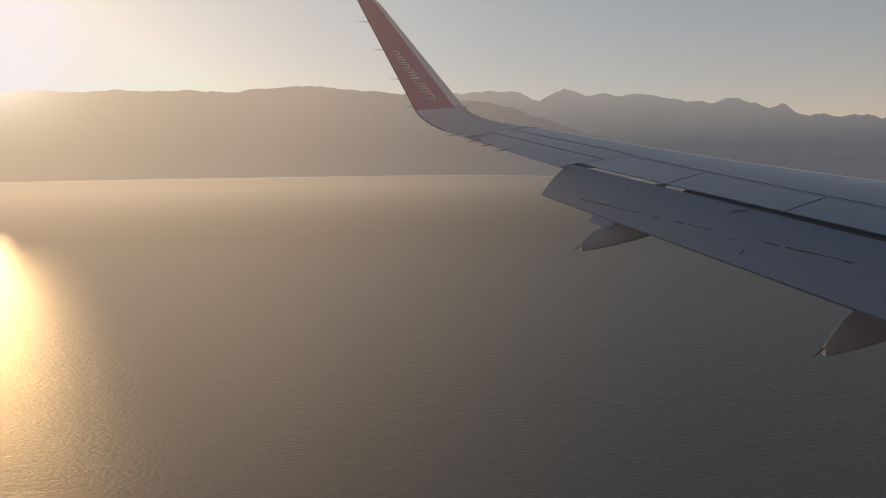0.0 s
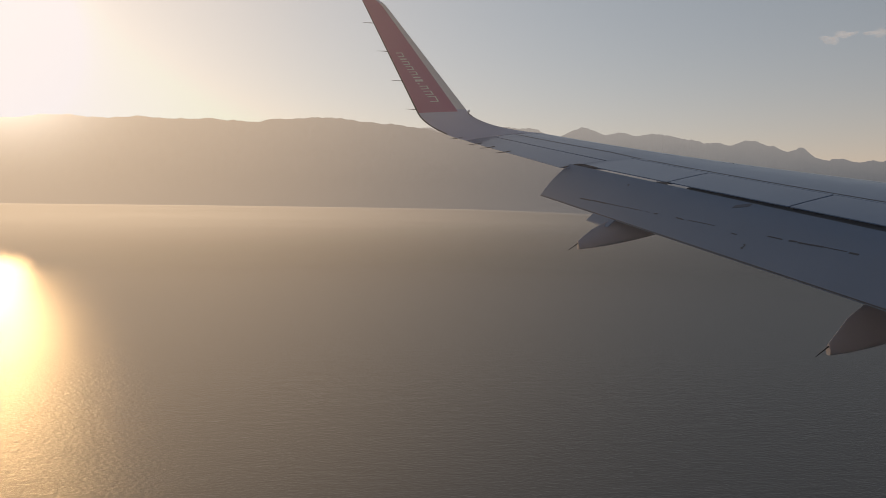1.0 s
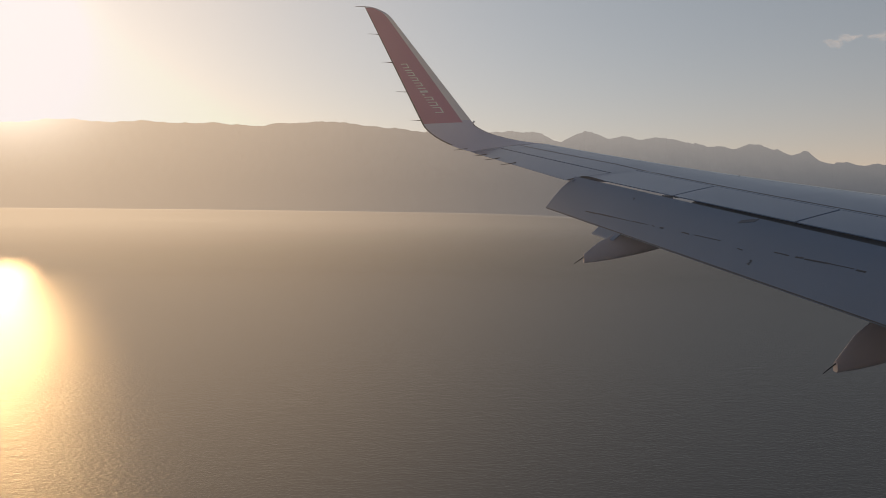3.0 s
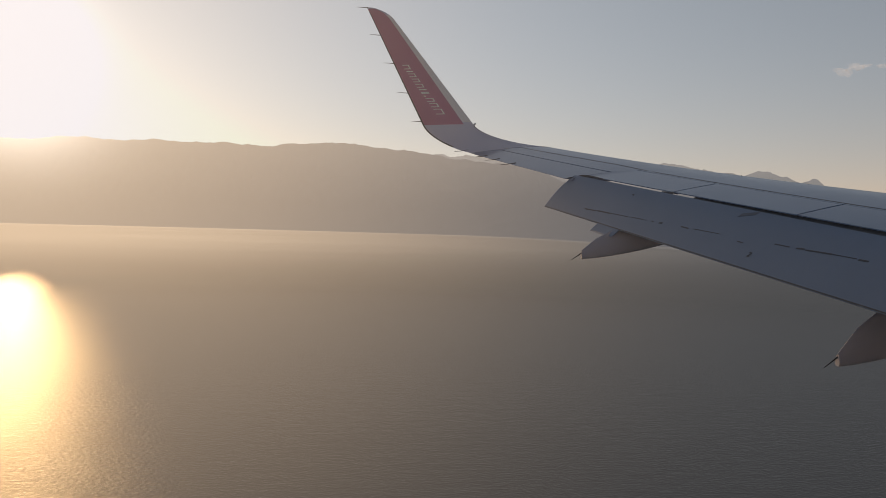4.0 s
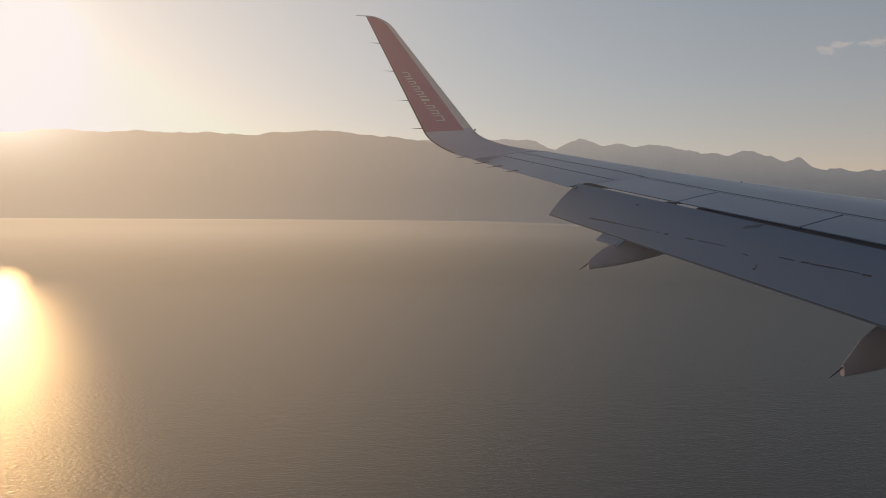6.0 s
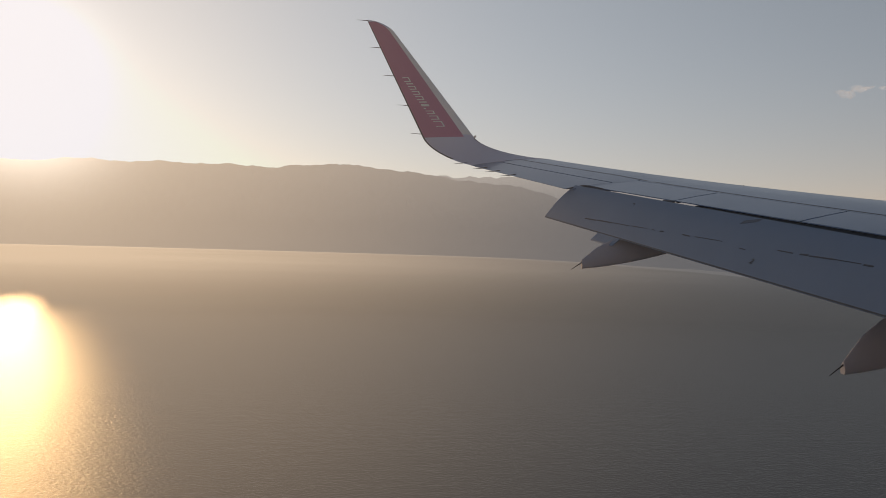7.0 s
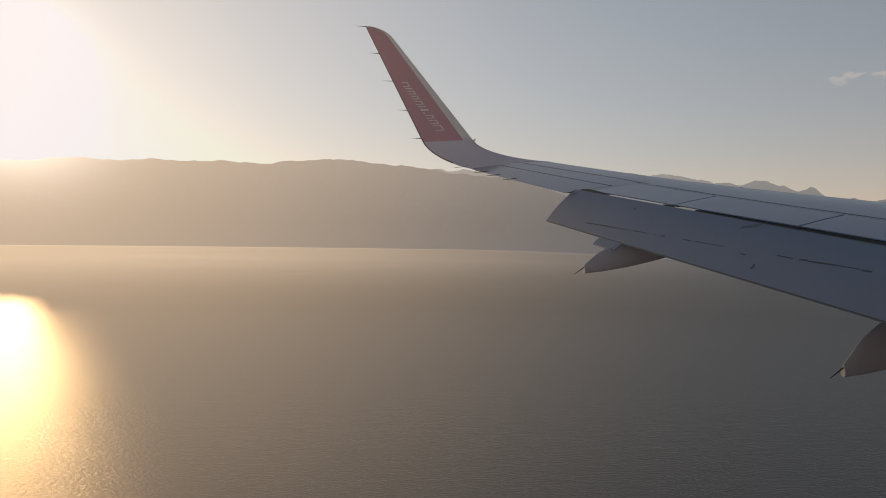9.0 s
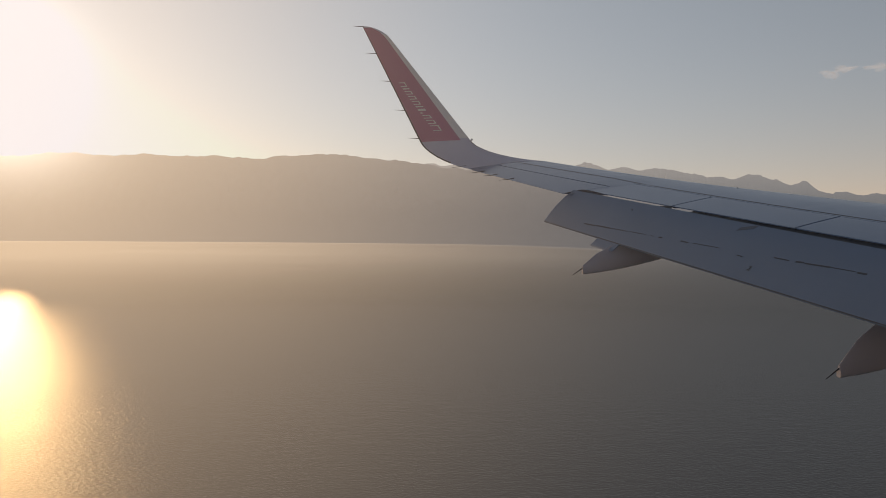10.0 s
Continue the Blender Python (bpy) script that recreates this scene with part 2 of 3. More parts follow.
def hill_range(name, label, mat, az0, az1, shore, crest, elevation, rough):
    """A range seen from the sea: slopes rise from a shoreline to a crest whose height is given as an angle from the eye."""
    cols, rows_ = 520, 26
    verts, faces = [], []
    for i in range(cols + 1):
        az = lerp(az0, az1, i / cols)
        a = radians(az)
        d0, d1 = shore(az), crest(az)
        top = 50 + math.tan(radians(elevation(az))) * d1
        top += rough * (noise.fractal((az * 0.9, 3.1, 0.4), 0.7, 2.1, 6) * 8 + noise.fractal((az * 4.0, 7.0, 1.0), 0.8, 2.1, 3) * 2.5)
        for j in range(rows_ + 1):
            f = j / rows_
            d = lerp(d0, d1, f)
            if f < 1:
                fold = noise.fractal((az * 0.35, f * 2.2, 5.0), 0.8, 2.1, 5)
                z = top * (0.12 * f + 0.88 * f ** 1.25) * (1 + 0.16 * fold * math.sin(math.pi * f))
                z = min(z, top * (0.3 + 0.7 * f) + 0) - 3 * (1 - f) ** 8
            else:
                z = top
            verts.append((EYE.x + d * math.sin(a), EYE.y + d * math.cos(a), z))
        verts.append((EYE.x + (d1 + 700) * math.sin(a), EYE.y + (d1 + 700) * math.cos(a), -5))
    k = rows_ + 2
    for i in range(cols):
        for j in range(k - 1):
            q = i * k + j
            faces.append((q, q + 1, q + k + 1, q + k))
    ob = mesh_object(name, verts, faces, mat)
    return tagged(ob, label, "hills", kind="structure")


def near_elevation(az):
    e = 5.28 + (0.034 * (az - 3) if az < 3 else -0.105 * (min(az, 11) - 3) - 0.13 * max(0, az - 11) - 0.22 * max(0, az - 16))
    e += bumps(az, [(-15.2, 1.6, 0.2), (-10.2, 1.3, 0.12), (-7.6, 0.8, 0.05), (-3.4, 1.6, -0.13), (1.2, 1.6, 0.04), (7.2, 0.9, 0.1), (13.6, 1.2, 0.12)])
    return max(e - 0.02 * max(0.0, -17.0 - az), 0.1)


def far_elevation(az):
    e = 4.75 - 0.0045 * max(0, az - 13) ** 2
    e += bumps(az, [(13.5, 1.2, 0.05), (15.9, 1.0, 0.15), (18.3, 0.9, -0.42), (20.0, 1.0, 0.4), (23.5, 1.5, 0.1), (25.4, 1.0, 0.23), (27.1, 0.9, 0.1),
                    (29.3, 1.0, 0.16), (31.0, 0.8, 0.7), (32.4, 0.8, 0.42), (34.2, 0.9, 0.7), (36.3, 1.0, 0.2), (39.0, 2.0, 0.6), (44.0, 4.0, 1.2)])
    return max(e, 1.6)


def near_shore(az):
    """How far off the shoreline lies in a direction."""
    return EYE.z / math.tan(radians(0.96 + 0.003 * (az + 12) + 0.0022 * max(0, min(az, 40) - 10) ** 2)) + 30 * noise.noise((az * 0.22, 2, 9))


sea()
hill_range("backdrop_far_mountains", "jagged far mountain range with sunset haze painted as glow", M_FAR, 2, 60,
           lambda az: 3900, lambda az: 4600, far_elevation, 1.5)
hill_range("backdrop_near_mountains", "long flat-topped mountain ridge along the shore with painted haze glow", M_NEAR, -60, 60,
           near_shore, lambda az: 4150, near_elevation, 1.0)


def cloud_material():
    m, n = material("glowing_cloud_wisp")
    place = n.add("ShaderNodeTexCoord").outputs["Object"]
    f = n.noise(place, 0.035, 6.0, 0.7)
    cover = n.ramp(f, [(0.36, (0, 0, 0)), (0.9, (0.5, 0.5, 0.5))])
    # the cloud's sunlit tone is put in as emission
    e = n.add("ShaderNodeEmission", Color=rgba(0.56, 0.50, 0.45), Strength=1.0)
    t = n.add("ShaderNodeBsdfTransparent")
    mix = n.add("ShaderNodeMixShader", Fac=cover, i1=t.outputs[0], i2=e.outputs[0])
    n.add("ShaderNodeOutputMaterial", Surface=mix.outputs[0])
    return m


def cloud(mat, az, el, dist, length, height, seed):
    """A small torn cloud: a handful of flattened, uneven puffs."""
    rng = random.Random(seed)
    bm = bmesh.new()
    for i in range(9):
        t = i / 8
        m = Matrix.Translation(((t - 0.5) * length, rng.uniform(-8, 8), rng.uniform(-0.2, 0.25) * height + 0.35 * height * (t - 0.5)))
        m = m @ Matrix.Diagonal((length * rng.uniform(0.08, 0.16), height * 0.5, height * rng.uniform(0.12, 0.34) * (0.4 + math.sin(math.pi * t)), 1))
        r = bmesh.ops.create_icosphere(bm, subdivisions=3, radius=1.0, matrix=m)
        for v in r["verts"]:
            v.co += Vector((1, 0.3, 0.5)) * noise.noise(v.co * 0.06) * height * 0.3
    me = bpy.data.meshes.new("cloud")
    bm.to_mesh(me)
    bm.free()
    me.materials.append(mat)
    me.shade_smooth()
    ob = new("backdrop_cloud", me)
    a, e = radians(az), radians(el)
    ob.matrix_world = Matrix.Translation(EYE + Vector((math.sin(a) * math.cos(e), math.cos(a) * math.cos(e), math.sin(e))) * dist) @ pose(0, 0, 0, 0, 0, -az)
    tagged(ob, "small torn pale cloud in the hazy sky", "cloud", kind="structure")


M_CLOUD = cloud_material()
cloud(M_CLOUD, 36.1, 10.3, 4300, 130, 60, 1)
cloud(M_CLOUD, 38.6, 10.4, 4350, 150, 50, 2)


# ---- the wing ----
def x_le(y):
    return 3.84 - (y - 6.4) * 0.51


def x_te(y):
    return -(y - 6.4) * 0.294 if y > 6.4 else 0.0


def z_le(y):
    u = y - 12.84
    z = 1.235 + 0.086 * u + 0.0045 * u * u if y > 9 else 0.971 + 0.055 * (y - 9)
    return z - 0.055


def z_te(y):
    return 1.216 + 0.098 * (y - 13.42) if y > 13.42 else 1.208 - 0.056 * (13.42 - y)


def thickness(c):
    c = min(max(c, 0.0), 1.0)
    return 10 * (0.2969 * math.sqrt(c) - 0.126 * c - 0.3516 * c ** 2 + 0.2843 * c ** 3 - 0.1036 * c ** 4)


def skin(y, c, side=1, lift=0.0):
    """A point of the wing's upper (side 1) or lower (-1) skin at a fraction c of the chord."""
    chord = x_le(y) - x_te(y)
    z = lerp(z_le(y), z_te(y), c) + side * thickness(c) * chord * (0.048 if side > 0 else 0.045)
    return Vector((x_le(y) - chord * c, y, z + lift))


def frac(y, off):
    """Chord fraction of the line that runs off metres ahead of the trailing edge."""
    return 1 - off / (x_le(y) - x_te(y))


FLAP_END, SLAT_C = 13.44, 0.17


def hinge(y):
    return 0.76 - 0.075 * (y - 13.8)


def square(y, off):
    """The spoilers' sides stand square to the swept trailing edge."""
    return y + 0.294 * (off - 0.36) * min(1.0, max(0.0, (13.2 - y) / 0.8))


def section(y, c0u, c1, c0l, count=14):
    upper = [skin(y, lerp(c0u, c1, (i / count) ** 1.4)) for i in range(count + 1)]
    lower = [skin(y, lerp(c1, c0l, i / count), -1) for i in range(count + 1)]
    return upper + lower


def build_wing():
    wing = thing("aircraft_wing", "light grey airliner wing with extended flap and upturned magenta winglet", "wing")
    # fixed box: up to the spoilers inboard, up to the aileron outboard, full chord at the tip
    inner = [section(y, SLAT_C + 0.002, frac(y, 1.19), 0.07) for y in stations(1.9, FLAP_END - 0.01, 0.5)]
    outer = [section(y, SLAT_C + 0.002, frac(y, hinge(y)), 0.07) for y in stations(FLAP_END - 0.01, 16.36, 0.35)]
    tip = [section(y, SLAT_C + 0.002, 1.0, 0.07) for y in (16.36, 16.43, 16.5)]
    part("wing_box", *merged(loft(inner), loft(outer), loft(tip)), M_WING, wing, "blue-grey painted upper wing skin")
    # leading-edge slats, closed against the box
    for a, b in ((2.6, 7.0), (7.015, 10.0), (10.015, 13.2), (13.215, 16.44)):
        loops = []
        for y in stations(a, b, 0.45):
            up = [skin(y, SLAT_C * (i / 12) ** 2, 1, 0.001) for i in range(12, -1, -1)]
            low = [skin(y, 0.066 * (i / 6) ** 2, -1, -0.002) for i in range(1, 7)]
            loops.append(up + low)
        part("slat", *loft(loops), M_SLAT, wing, "smooth pale leading-edge slat")
    # spoilers: thin plates over the flap's cove
    for a, b in ((4.1, 5.82), (5.85, 7.67), (7.70, 9.55), (9.58, 11.51), (11.54, 13.2)):
        loops = []
        for y in stations(a, b, 0.6):
            offs = [lerp(1.165, 0.36, i / 6) for i in range(7)]
            up = [skin(square(y, off), frac(square(y, off), off), 1, 0.003) for off in offs]
            low = [p - Vector((0, 0, lerp(0.045, 0.012, i / 6))) for i, p in enumerate(up)]
            loops.append(up + low[::-1])
        part("spoiler", *loft(loops), M_WING, wing)
    # fixed panel between the last spoiler and the aileron, with its rounded shroud
    loops = []
    for y in stations(13.203, FLAP_END - 0.012, 0.05):
        cs = [frac(y, lerp(1.17, 0.36, i / 6)) for i in range(7)]
        up = [skin(y, c, 1, 0.002) for c in cs]
        low = [p - Vector((0, 0, lerp(0.05, 0.02, i / 6))) for i, p in enumerate(up)]
        loops.append(up + low[::-1])
    part("shroud_panel", *loft(loops), M_WING, wing)
    # aileron
    loops = []
    for y in stations(FLAP_END + 0.004, 16.345, 0.4):
        cs = [frac(y, lerp(hinge(y) - 0.035, 0.0, i / 6)) for i in range(7)]
        loops.append([skin(y, c) for c in cs] + [skin(y, c, -1) - Vector((0, 0, 0.006)) for c in cs[::-1]])
    part("aileron", *loft(loops), M_WING, wing, "drooped grey aileron behind a dark hinge gap")
    # dark seals in the hinge gap, round the spoilers and along the rear spar
    def seal(name, ys, off0, off1, drop):
        loops = []
        for y in ys:
            yp, yq = (square(y, off0(y)), square(y, off1(y))) if len(ys) == 2 else (y, y)
            p, q = skin(yp, frac(yp, off0(yp)), 1, -drop), skin(yq, frac(yq, off1(yq)), 1, -drop)
            loops.append([p, q, q - Vector((0, 0, 0.02)), p - Vector((0, 0, 0.02))])
        part(name, *loft(loops), M_SEAL, wing, smooth=False)
    seal("hinge_seal", stations(FLAP_END, 16.36, 0.4), lambda y: hinge(y) + 0.01, lambda y: hinge(y) - 0.045, 0.012)
    seal("spoiler_seal", stations(4.1, 13.2, 0.5), lambda y: 1.2, lambda y: 1.1, 0.02)
    for y in (5.835, 7.685, 9.565, 11.525):
        seal("spoiler_seal", (y - 0.03, y + 0.03), lambda y: 1.18, lambda y: 0.4, 0.014)
    seal("panel_seam", stations(4.0, 16.4, 0.4), lambda y: 1.265 - 0.12 * max(0, y - 14), lambda y: 1.242 - 0.12 * max(0, y - 14), -0.002)
    # rear spar, toned dark for the shade inside the cove
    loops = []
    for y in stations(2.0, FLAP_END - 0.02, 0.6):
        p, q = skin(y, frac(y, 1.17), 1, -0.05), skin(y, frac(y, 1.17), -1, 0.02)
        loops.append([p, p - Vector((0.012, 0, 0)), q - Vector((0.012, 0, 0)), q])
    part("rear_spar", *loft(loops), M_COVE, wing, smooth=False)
    # added plate under the inner spoilers, down to the flap's nose, darkening the gap
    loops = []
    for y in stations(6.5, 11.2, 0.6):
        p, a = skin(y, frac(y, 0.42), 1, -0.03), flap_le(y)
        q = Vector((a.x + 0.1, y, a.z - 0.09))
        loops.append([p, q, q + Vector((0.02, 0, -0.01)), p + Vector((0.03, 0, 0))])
    part("cove_shade_plate", *loft(loops), M_COVE, wing, smooth=False)
    # dark curved ribbon standing for the shade in the aileron's inner end gap
    loops = []
    for k in range(13):
        t = k / 12
        y = 13.425 - 0.40 * max(0, t - 0.45) ** 1.3 / 0.55 ** 1.3
        p = skin(y, frac(y, 0.03 + 0.325 * min(1, t / 0.55) ** 0.8), 1, 0.006 + 0.012 * math.sin(math.pi * t))
        q = p - Vector((0, 0, 0.008 + 0.026 * math.sin(math.pi * t)))
        loops.append([p, q, q + Vector((0.0, 0.015, 0)), p + Vector((0.0, 0.015, 0))])
    part("gap_shade", *loft(loops), M_COVE, wing)
    return wing


def flap_le(y):
    return Vector((-(y - 6.4) * 0.294 + 0.17, y, 1.004 + 0.0635 * (y - 9.313)))


def flap_te(y):
    return Vector((-(y - 6.4) * 0.294 - 0.323 - 0.055 * (13.45 - y), y, 0.783 - 0.0695 * (13.45 - y)))


def flap_top(y, s, lift=0.0):
    """A point of the flap's upper skin: s from its visible front edge (0) to its trailing edge (1)."""
    a, b = flap_le(y), flap_te(y)
    nrm = Vector((-(b - a).z, 0, (b - a).x)).normalized()
    if nrm.z < 0:
        nrm = -nrm
    return a.lerp(b, s) + nrm * (0.03 * math.sin(math.pi * min(max(s, 0), 1)) + lift)


def flap_section(y):
    a, b = flap_le(y), flap_te(y)
    chord = (b - a).length
    along = (b - a) / chord
    nrm = Vector((-along.z, 0, along.x))
    if nrm.z < 0:
        nrm = -nrm
    up = [flap_top(y, s) for s in (0.0, 0.08, 0.2, 0.35, 0.5, 0.65, 0.8, 0.92, 1.0)]
    low = [b - nrm * 0.008] + [a.lerp(b, s) - nrm * (0.16 * (1 - s) ** 0.8) for s in (0.8, 0.5, 0.25, 0.1)]
    nose = [a + Vector((k, 0, -d)) for k, d in ((0.02, 0.17), (0.09, 0.135), (0.12, 0.09), (0.09, 0.045), (0.045, 0.015))]
    return up + low + nose


def build_flap(wing):
    flap = part("flap", *loft([flap_section(y) for y in stations(6.5, 13.45, 0.35)]), M_FLAP, wing, "lowered grey trailing-edge flap with worn markings")

    def strip(name, y0, y1, s0, s1, wide, mat=M_MARK):
        pts = []
        steps = max(2, int(abs(y1 - y0) / 0.25) + 1)
        for i in range(steps):
            t = i / (steps - 1)
            y, s = lerp(y0, y1, t), lerp(s0, s1, t)
            pts.append([flap_top(y, s - wide, 0.004), flap_top(y, s + wide, 0.004), flap_top(y, s + wide, -0.004), flap_top(y, s - wide, -0.004)])
        part(name, *loft(pts), mat, flap, smooth=False)

    def line(y):
        return 0.43 + 0.081 * (y - 8.17)
    rng = random.Random(5)
    for a, b in ((12.5, 11.55), (11.5, 11.19), (11.11, 11.05), (10.96, 10.9), (10.58, 10.45), (10.38, 9.96), (9.22, 9.03), (8.95, 8.86), (8.84, 8.17)):
        y = a
        while y > b + 0.03:
            e = max(b, y - rng.uniform(0.12, 0.34))
            strip("worn_mark", y, e, line(y) + rng.uniform(-0.006, 0.006), line(e) + rng.uniform(-0.006, 0.006), rng.uniform(0.003, 0.012))
            y = e - rng.uniform(0.0, 0.03)
    strip("worn_mark", 9.66, 9.58, 0.62, 0.62, 0.006)
    # dark line painted along the flap's rear edge as its shade
    strip("trailing_edge", 13.44, 6.52, 0.988, 0.988, 0.007, M_EDGE)
    # the figure on the flap, and an unreadable small mark
    curve = bpy.data.curves.new("figure", "FONT")
    curve.body, curve.size, curve.extrude, curve.align_x, curve.align_y = "2", 0.10, 0.002, "CENTER", "CENTER"
    tmp = new("figure", curve)
    me = bpy.data.meshes.new_from_object(tmp.evaluated_get(bpy.context.evaluated_depsgraph_get()))
    bpy.data.objects.remove(tmp)
    me.materials.append(M_MARK)
    p0 = flap_top(9.35, 0.775, 0.006)
    ux = (flap_top(9.15, 0.775, 0.006) - p0).normalized()
    uy = (flap_top(9.35, 0.7, 0.006) - p0).normalized()
    uz = ux.cross(uy).normalized()
    uy = uz.cross(ux)
    figure = new("figure", me)
    figure.parent = flap
    figure.matrix_local = Matrix.Translation(p0) @ Matrix((ux, uy, uz)).transposed().to_4x4()
    strip("soot_stain", 10.03, 9.86, 0.15, 0.045, 0.04, M_STAIN)
    strip("worn_mark", 11.91, 11.87, 0.2, 0.2, 0.008)
    strip("worn_mark", 11.87, 11.86, 0.2, 0.24, 0.012)
    # small upstanding seal at the flap's outer front corner
    p = flap_top(13.38, 0.11)
    tooth = [(p.x + dx, p.y + dy, p.z + dz) for dy in (-0.03, 0.03) for dx, dz in ((-0.05, -0.02), (0.05, -0.02), (0.035, 0.016), (-0.01, 0.01))]
    part("corner_seal", *loft([tooth[:4], tooth[4:]]), M_FLAP, flap, smooth=False)
    # a rib seal that joins flap and shroud
    for y in (11.50,):
        a = flap_le(y)
        v = [(a.x + dx, a.y + dy, a.z + dz) for dy in (-0.04, 0.04) for dx, dz in ((0.12, -0.1), (0.16, 0.0), (0.02, 0.01), (0.0, -0.05))]
        part("flap_roller", *loft([v[:4], v[4:]]), M_COVE, wing, smooth=False)
    return flap


def canoe(y, tail_x, tail_lo, tail_hi, nose_x, nose_z, rise, wide):
    """A flap track fairing: a keel that sweeps up to the nose, with a blunt cut-off tail."""
    loops = []
    for i in range(15):
        t = i / 14
        x = lerp(tail_x, nose_x, t)
        lo = tail_lo + (nose_z - tail_lo) * t ** 1.6
        hi = tail_hi + rise * (1 - math.exp(-t / 0.12)) + (nose_z + 0.04 - tail_hi - rise) * t ** 1.5
        hi = max(hi, lo + 0.02)
        w = wide * (0.03 + 0.97 * math.sin(math.pi * min(1.0, 0.06 + 0.66 * t))) * (1 if t < 0.8 else (1 - ((t - 0.8) / 0.2) ** 2 * 0.85))
        loop = []
        for k in range(16):
            a = 2 * math.pi * k / 16
            ca, sa = math.cos(a), math.sin(a)
            e = 0.36
            up = math.copysign(abs(sa) ** e, sa)
            ridge = 1 - 0.86 * max(0.0, up) ** 1.5
            loop.append((x, y + w * ridge * math.copysign(abs(ca) ** e, ca), (lo + hi) / 2 + (hi - lo) / 2 * up))
        loops.append(loop)
    return loft(loops)


def build_fairings(wing):
    for y, tx, lo, hi, nx, nz, dep, wide in ((11.6, -2.42, 0.252, 0.37, 0.5, 0.98, 0.34, 0.15), (8.35, -0.84, -0.365, -0.235, 2.0, 0.62, 0.56, 0.17)):
        f = part("flap_track_fairing", *canoe(y, tx, lo, hi, nx, nz, dep, wide), M_FAIRING, wing, "blunt-tailed grey flap track fairing under the flap")
        part("static_discharger", *rod((tx + 0.01, y, hi - 0.03), (tx - 0.14, y, lo - 0.005), 0.009, 0.004), M_SEAL, f)
        if y < 9:
            continue
        # the plate behind the flap's trailing edge that caps the fairing
        loops = []
        for k in range(5):
            yy = y - 0.1 + 0.5 * k / 4
            p, d = flap_te(yy), (flap_te(yy) - flap_le(yy)).normalized()
            q = p + d * (0.13 if k else 0.11)
            loops.append([p - d * 0.05, q, q - Vector((0.01, 0, 0.02)), p - d * 0.05 - Vector((0.01, 0, 0.03))])
        part("flap_tab", *loft(loops), M_FLAP, f, smooth=False)


# ---- winglet ----
def hermite(p0, m0, p1, m1, t):
    h = (2 * t ** 3 - 3 * t * t + 1, t ** 3 - 2 * t * t + t, -2 * t ** 3 + 3 * t * t, t ** 3 - t * t)
    return p0 * h[0] + m0 * h[1] + p1 * h[2] + m1 * h[3]


WL_LE0, WL_TE0 = Vector((-1.30, 16.48, 1.555)), Vector((-2.965, 16.5, 1.522))
WL_LE1, WL_TE1 = Vector((-2.766, 17.143, 2.048)), Vector((-3.797, 17.146, 2.058))
WL_LE2, WL_TE2 = Vector((-4.41, 17.90, 4.405)), Vector((-4.778, 17.903, 4.409))


def winglet_edges(u):
    """Leading and trailing edge at u: 0 to 1 the blend, 1 to 2 the straight blade."""
    if u < 1:
        le = hermite(WL_LE0, Vector((-1.5, 1.0, 0.16)), WL_LE1, (WL_LE2 - WL_LE1).normalized() * 1.0, u)
        te = hermite(WL_TE0, Vector((-0.75, 0.95, 0.16)), WL_TE1, (WL_TE2 - WL_TE1).normalized() * 0.9, u)
        return le, te
    t = u - 1
    le, te = WL_LE1.lerp(WL_LE2, t), WL_TE1.lerp(WL_TE2, t)
    if t > 0.9:
        le = le.lerp(te, 0.97 * (1 - math.sqrt(max(0.0, 1 - ((t - 0.9) / 0.1) ** 2))))
    return le, te


def winglet_point(u, c, side, lift=0.0):
    le, te = winglet_edges(u)
    le2, te2 = winglet_edges(u + 0.01 if u < 1.99 else u - 0.01)
    rise = (le2 + te2 - le - te) * (1 if u < 1.99 else -1)
    chord = te - le
    out = chord.cross(rise).normalized()
    if out.y * 1.0 - out.z * 0.6 > 0:
        out = -out
    return le.lerp(te, c) + out * side * (thickness(c) * chord.length * 0.05 + lift)


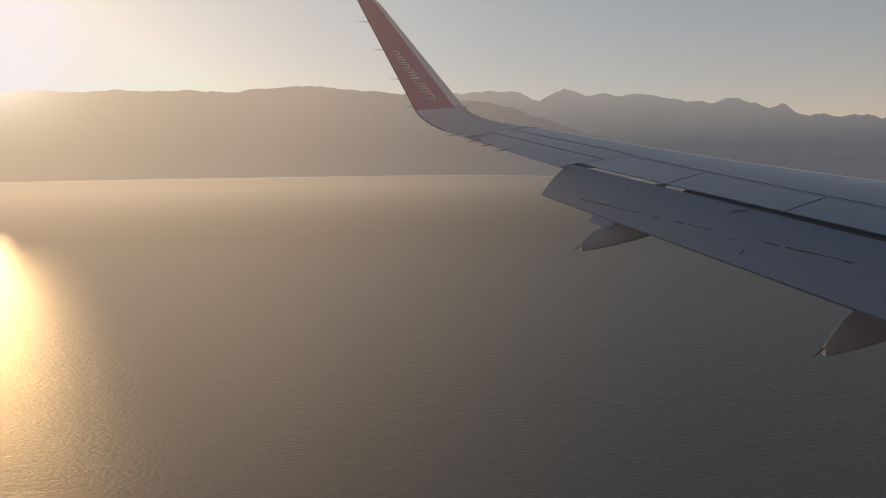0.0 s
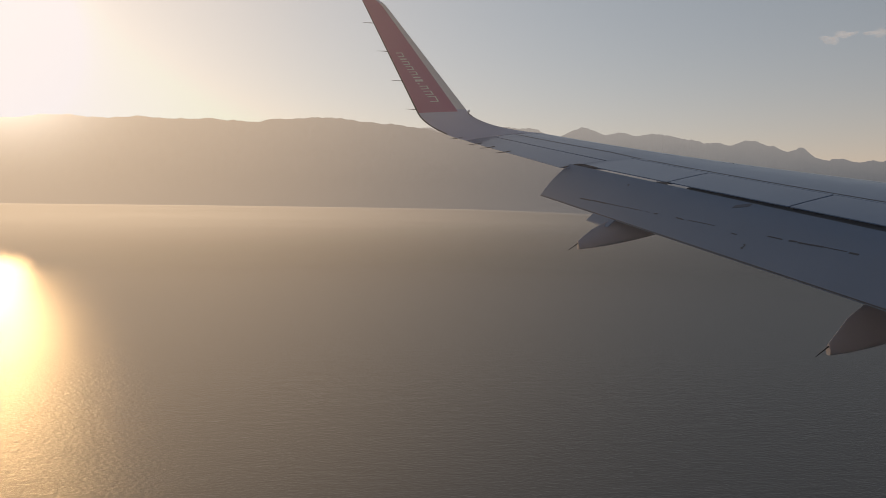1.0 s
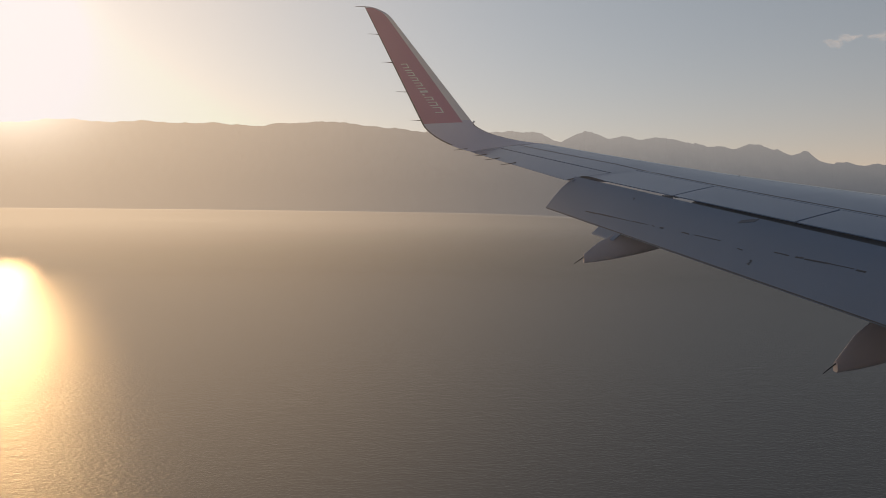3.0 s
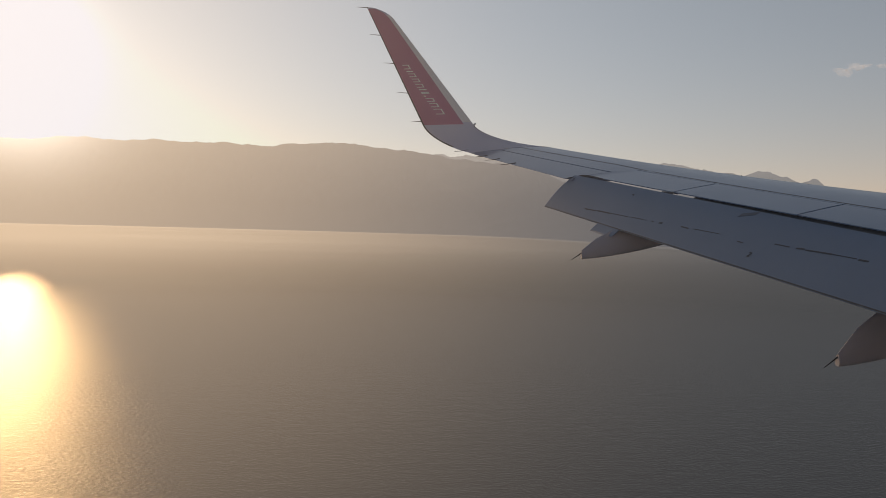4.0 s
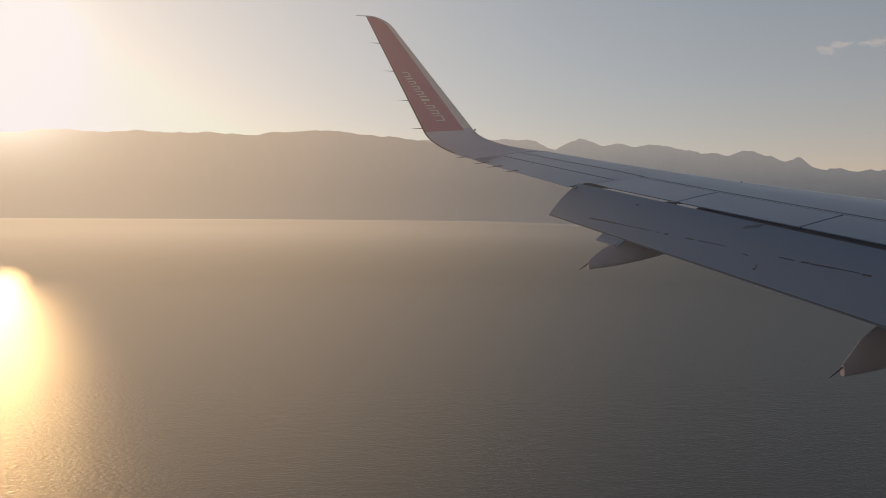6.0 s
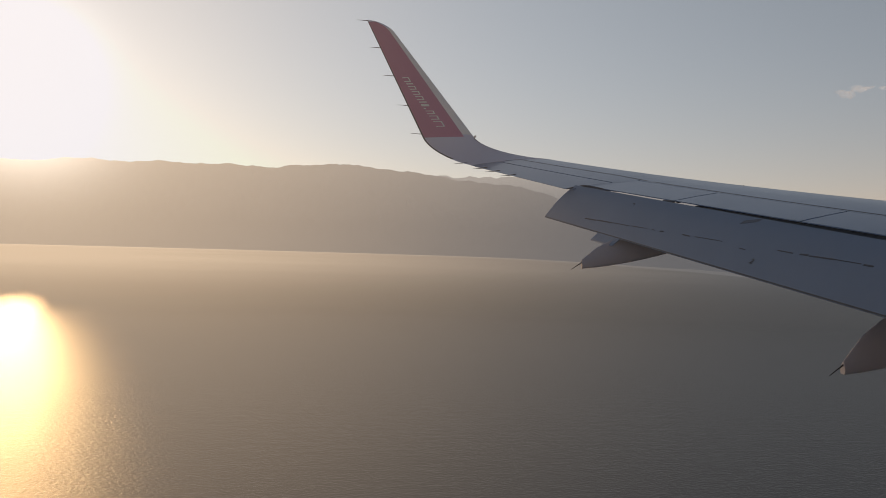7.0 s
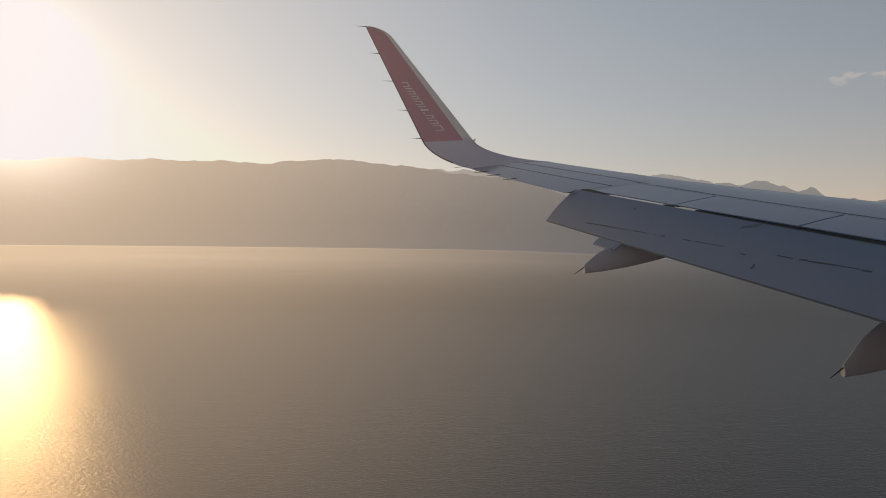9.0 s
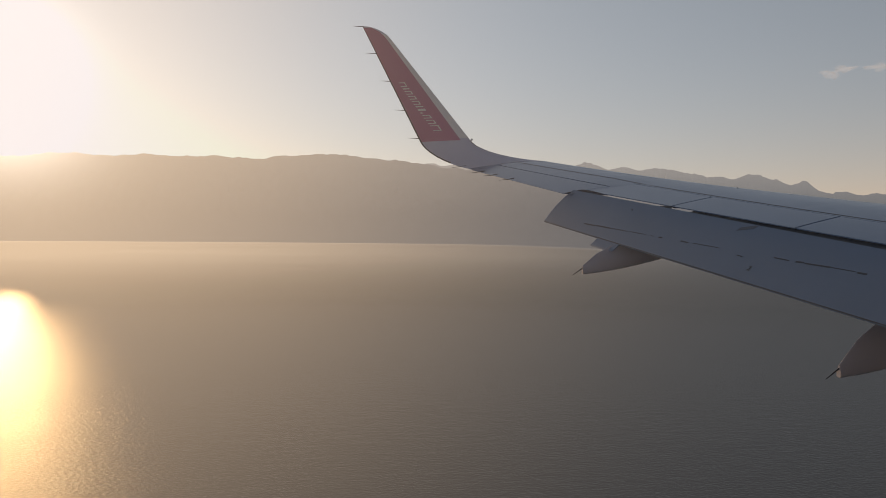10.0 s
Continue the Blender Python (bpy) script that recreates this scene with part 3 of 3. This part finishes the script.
def build_winglet(wing):
    us = [i / 14 for i in range(14)] + [1 + 0.9 * i / 14 for i in range(14)] + [1.9 + 0.1 * math.sin(math.pi / 2 * i / 8) for i in range(9)]
    cs = [(i / 12) ** 1.7 for i in range(13)]
    loops = [[winglet_point(u, c, 1) for c in cs] + [winglet_point(u, c, -1) for c in cs[-2:0:-1]] for u in us]
    let = part("winglet", *loft(loops), M_WINGLET, wing, "tall blended winglet, grey foot and magenta blade")

    def patch(name, u0, u1, c0, c1, mat, lift, label="", nu=24, nc=8, parent=None, side=1):
        top = [[winglet_point(lerp(u0, u1, i / nu), lerp(c0, c1, j / nc), side, lift) for j in range(nc + 1)] for i in range(nu + 1)]
        low = [[winglet_point(lerp(u0, u1, i / nu), lerp(c0, c1, j / nc), side, -0.003) for j in range(nc + 1)] for i in range(nu + 1)]
        return part(name, *loft([a + b[::-1] for a, b in zip(top, low)]), mat, parent or let, label)

    patch("magenta_panel", 1.0, 1.985, 0.21, 0.985, M_RED, 0.004, "magenta painted inner face of the winglet")
    # painted shade line down the blade's rear edge
    patch("trailing_edge", 0.35, 1.985, 0.972, 0.998, M_EDGE, 0.005, "thin dark trailing edge", nc=2)
    patch("edge_strip", 1.02, 1.93, 0.012, 0.205, M_STRIP, 0.003, "bare metal leading edge of the winglet")
    # lettering down the blade as plain strokes
    x = 0.505
    for wide, tall, hollow in ((0.034, 1, 1), (0.008, 1, 0), (0.027, 1, 1), (0.027, 1, 1), (0.028, 1, 1), (0.008, 1, 0), (0.016, 1, 0), (0.008, 0.3, 0),
                               (0.026, 1, 1), (0.03, 1, 1), (0.042, 1, 1)):
        wide *= 1.1
        u1, u0 = 1 + x, 1 + x - wide
        c0 = lerp(0.60, 0.435, (0.505 - x) / 0.41)
        c1 = c0 + 0.18 * tall
        if tall < 1:
            c0, c1 = c0 + 0.13, c0 + 0.18
        if hollow:
            patch("lettering", u1 - 0.006, u1, c0, c1, M_LETTER, 0.007, nu=1, nc=1)
            patch("lettering", u0, u0 + 0.006, c0, c1, M_LETTER, 0.007, nu=1, nc=1)
            patch("lettering", u0 + 0.006, u1 - 0.006, c0, c0 + 0.028, M_LETTER, 0.007, nu=1, nc=1)
        else:
            patch("lettering", u0, u1 - wide * 0.5 if wide > 0.02 else u1, c0, c1, M_LETTER, 0.007, nu=1, nc=1)
        x -= wide + 0.014
    # worn dark leading edge of the blend, up to the lamp at the foot of the blade
    patch("erosion_strip", 0.06, 0.97, 0.0, 0.035, M_EDGE, 0.004, "worn dark leading edge of the blend", nc=3)
    p = winglet_edges(1.0)[0]
    part("navigation_light", *rod(p + Vector((-0.03, -0.01, -0.04)), p + Vector((0.03, -0.01, 0.035)), 0.026, 0.018), M_LETTER, let, "small pale lamp on the leading edge")
    for u in (1.995, 1.76, 1.52, 1.27, 1.03):
        p = winglet_edges(u)[1]
        part("static_discharger", *rod(p + Vector((0.02, 0, 0)), p + Vector((-0.2, 0.0, 0.015)), 0.008, 0.003), M_SEAL, let)
    return let


def build_details(wing):
    for y in (16.62, 16.05, 15.6, 15.05):
        p = skin(min(y, 16.45), 1.0) if y < 16.5 else Vector((-3.08, 16.65, 1.56))
        part("discharger_base", *rod(p + Vector((0.1, 0, 0.015)), p, 0.009, 0.008), M_SEAL, wing)
        part("static_discharger", *rod(p, p + Vector((-0.18, 0, -0.01)), 0.007, 0.003), M_SEAL, wing)
    p = skin(12.43, 0.16, 1)
    part("ice_probe", *rod(p - Vector((0, 0, 0.01)), p + Vector((0, 0, 0.015)), 0.010, 0.006), M_SEAL, wing)


HULL_Z = 1.9


def build_fuselage():
    """The hull that carries the wing, with the opening and the pane through which the camera looks."""
    hull = thing("wall_fuselage", "plain white rounded airliner hull that carries the wing", "fuselage", kind="structure")
    x0, x1, z0, z1 = -7.6, -4.8, 1.35, 3.3
    full = []
    for k in range(48):
        a = 2 * math.pi * k / 48
        full.append((1.94 * math.cos(a), HULL_Z + 2.05 * math.sin(a)))

    def tube(xs):
        out = loft([[(x, y, z) for y, z in full] for x in xs], cap=False)
        inn = loft([[(x, y * 0.95, HULL_Z + (z - HULL_Z) * 0.95) for y, z in full] for x in xs], cap=False)
        return merged(out, inn)
    part("hull", *tube((-4.8, -2.0, 0.5, 3.0, 5.5, 8.0)), M_HULL, hull)
    part("hull", *tube((-14.0, -11.5, -9.0, -7.6)), M_HULL, hull)
    for x, k in ((-14.0, -1), (8.0, 1)):
        domes = [[(x + k * d, y * f, HULL_Z + (z - HULL_Z) * f) for y, z in full] for d, f in ((0.0, 1.0), (0.5, 0.97), (1.0, 0.87), (1.4, 0.7), (1.65, 0.45), (1.75, 0.1))]
        part("hull_end", *loft(domes), M_HULL, hull)
    # the ring of skin at the window, open between z0 and z1 on the port side
    a0, a1 = math.asin((z0 - HULL_Z) / 2.05), math.asin((z1 - HULL_Z) / 2.05)
    arc = [lerp(a1, a0 + 2 * math.pi, k / 44) for k in range(45)]
    loop = [(1.94 * math.cos(a), HULL_Z + 2.05 * math.sin(a)) for a in arc] + [(1.84 * math.cos(a), HULL_Z + 1.95 * math.sin(a)) for a in arc[::-1]]
    part("hull", *loft([[(x, y, z) for y, z in loop] for x in (x0, x1)]), M_HULL, hull)
    zs = [lerp(z0, z1, k / 16) for k in range(17)]
    # leans outward at the top so the scattered sun glow falls lower
    verts = [(x, 1.70 + 0.268 * (z - 2.4), z) for x in (x0, x1) for z in zs]
    faces = [(k, k + 1, k + 18, k + 17) for k in range(16)]
    pane = part("pane", verts, faces, M_PANE, hull, "scuffed clear acrylic window pane")
    pane.visible_shadow = False


wing = build_wing()
build_flap(wing)
build_fairings(wing)
build_winglet(wing)
build_details(wing)
build_fuselage()
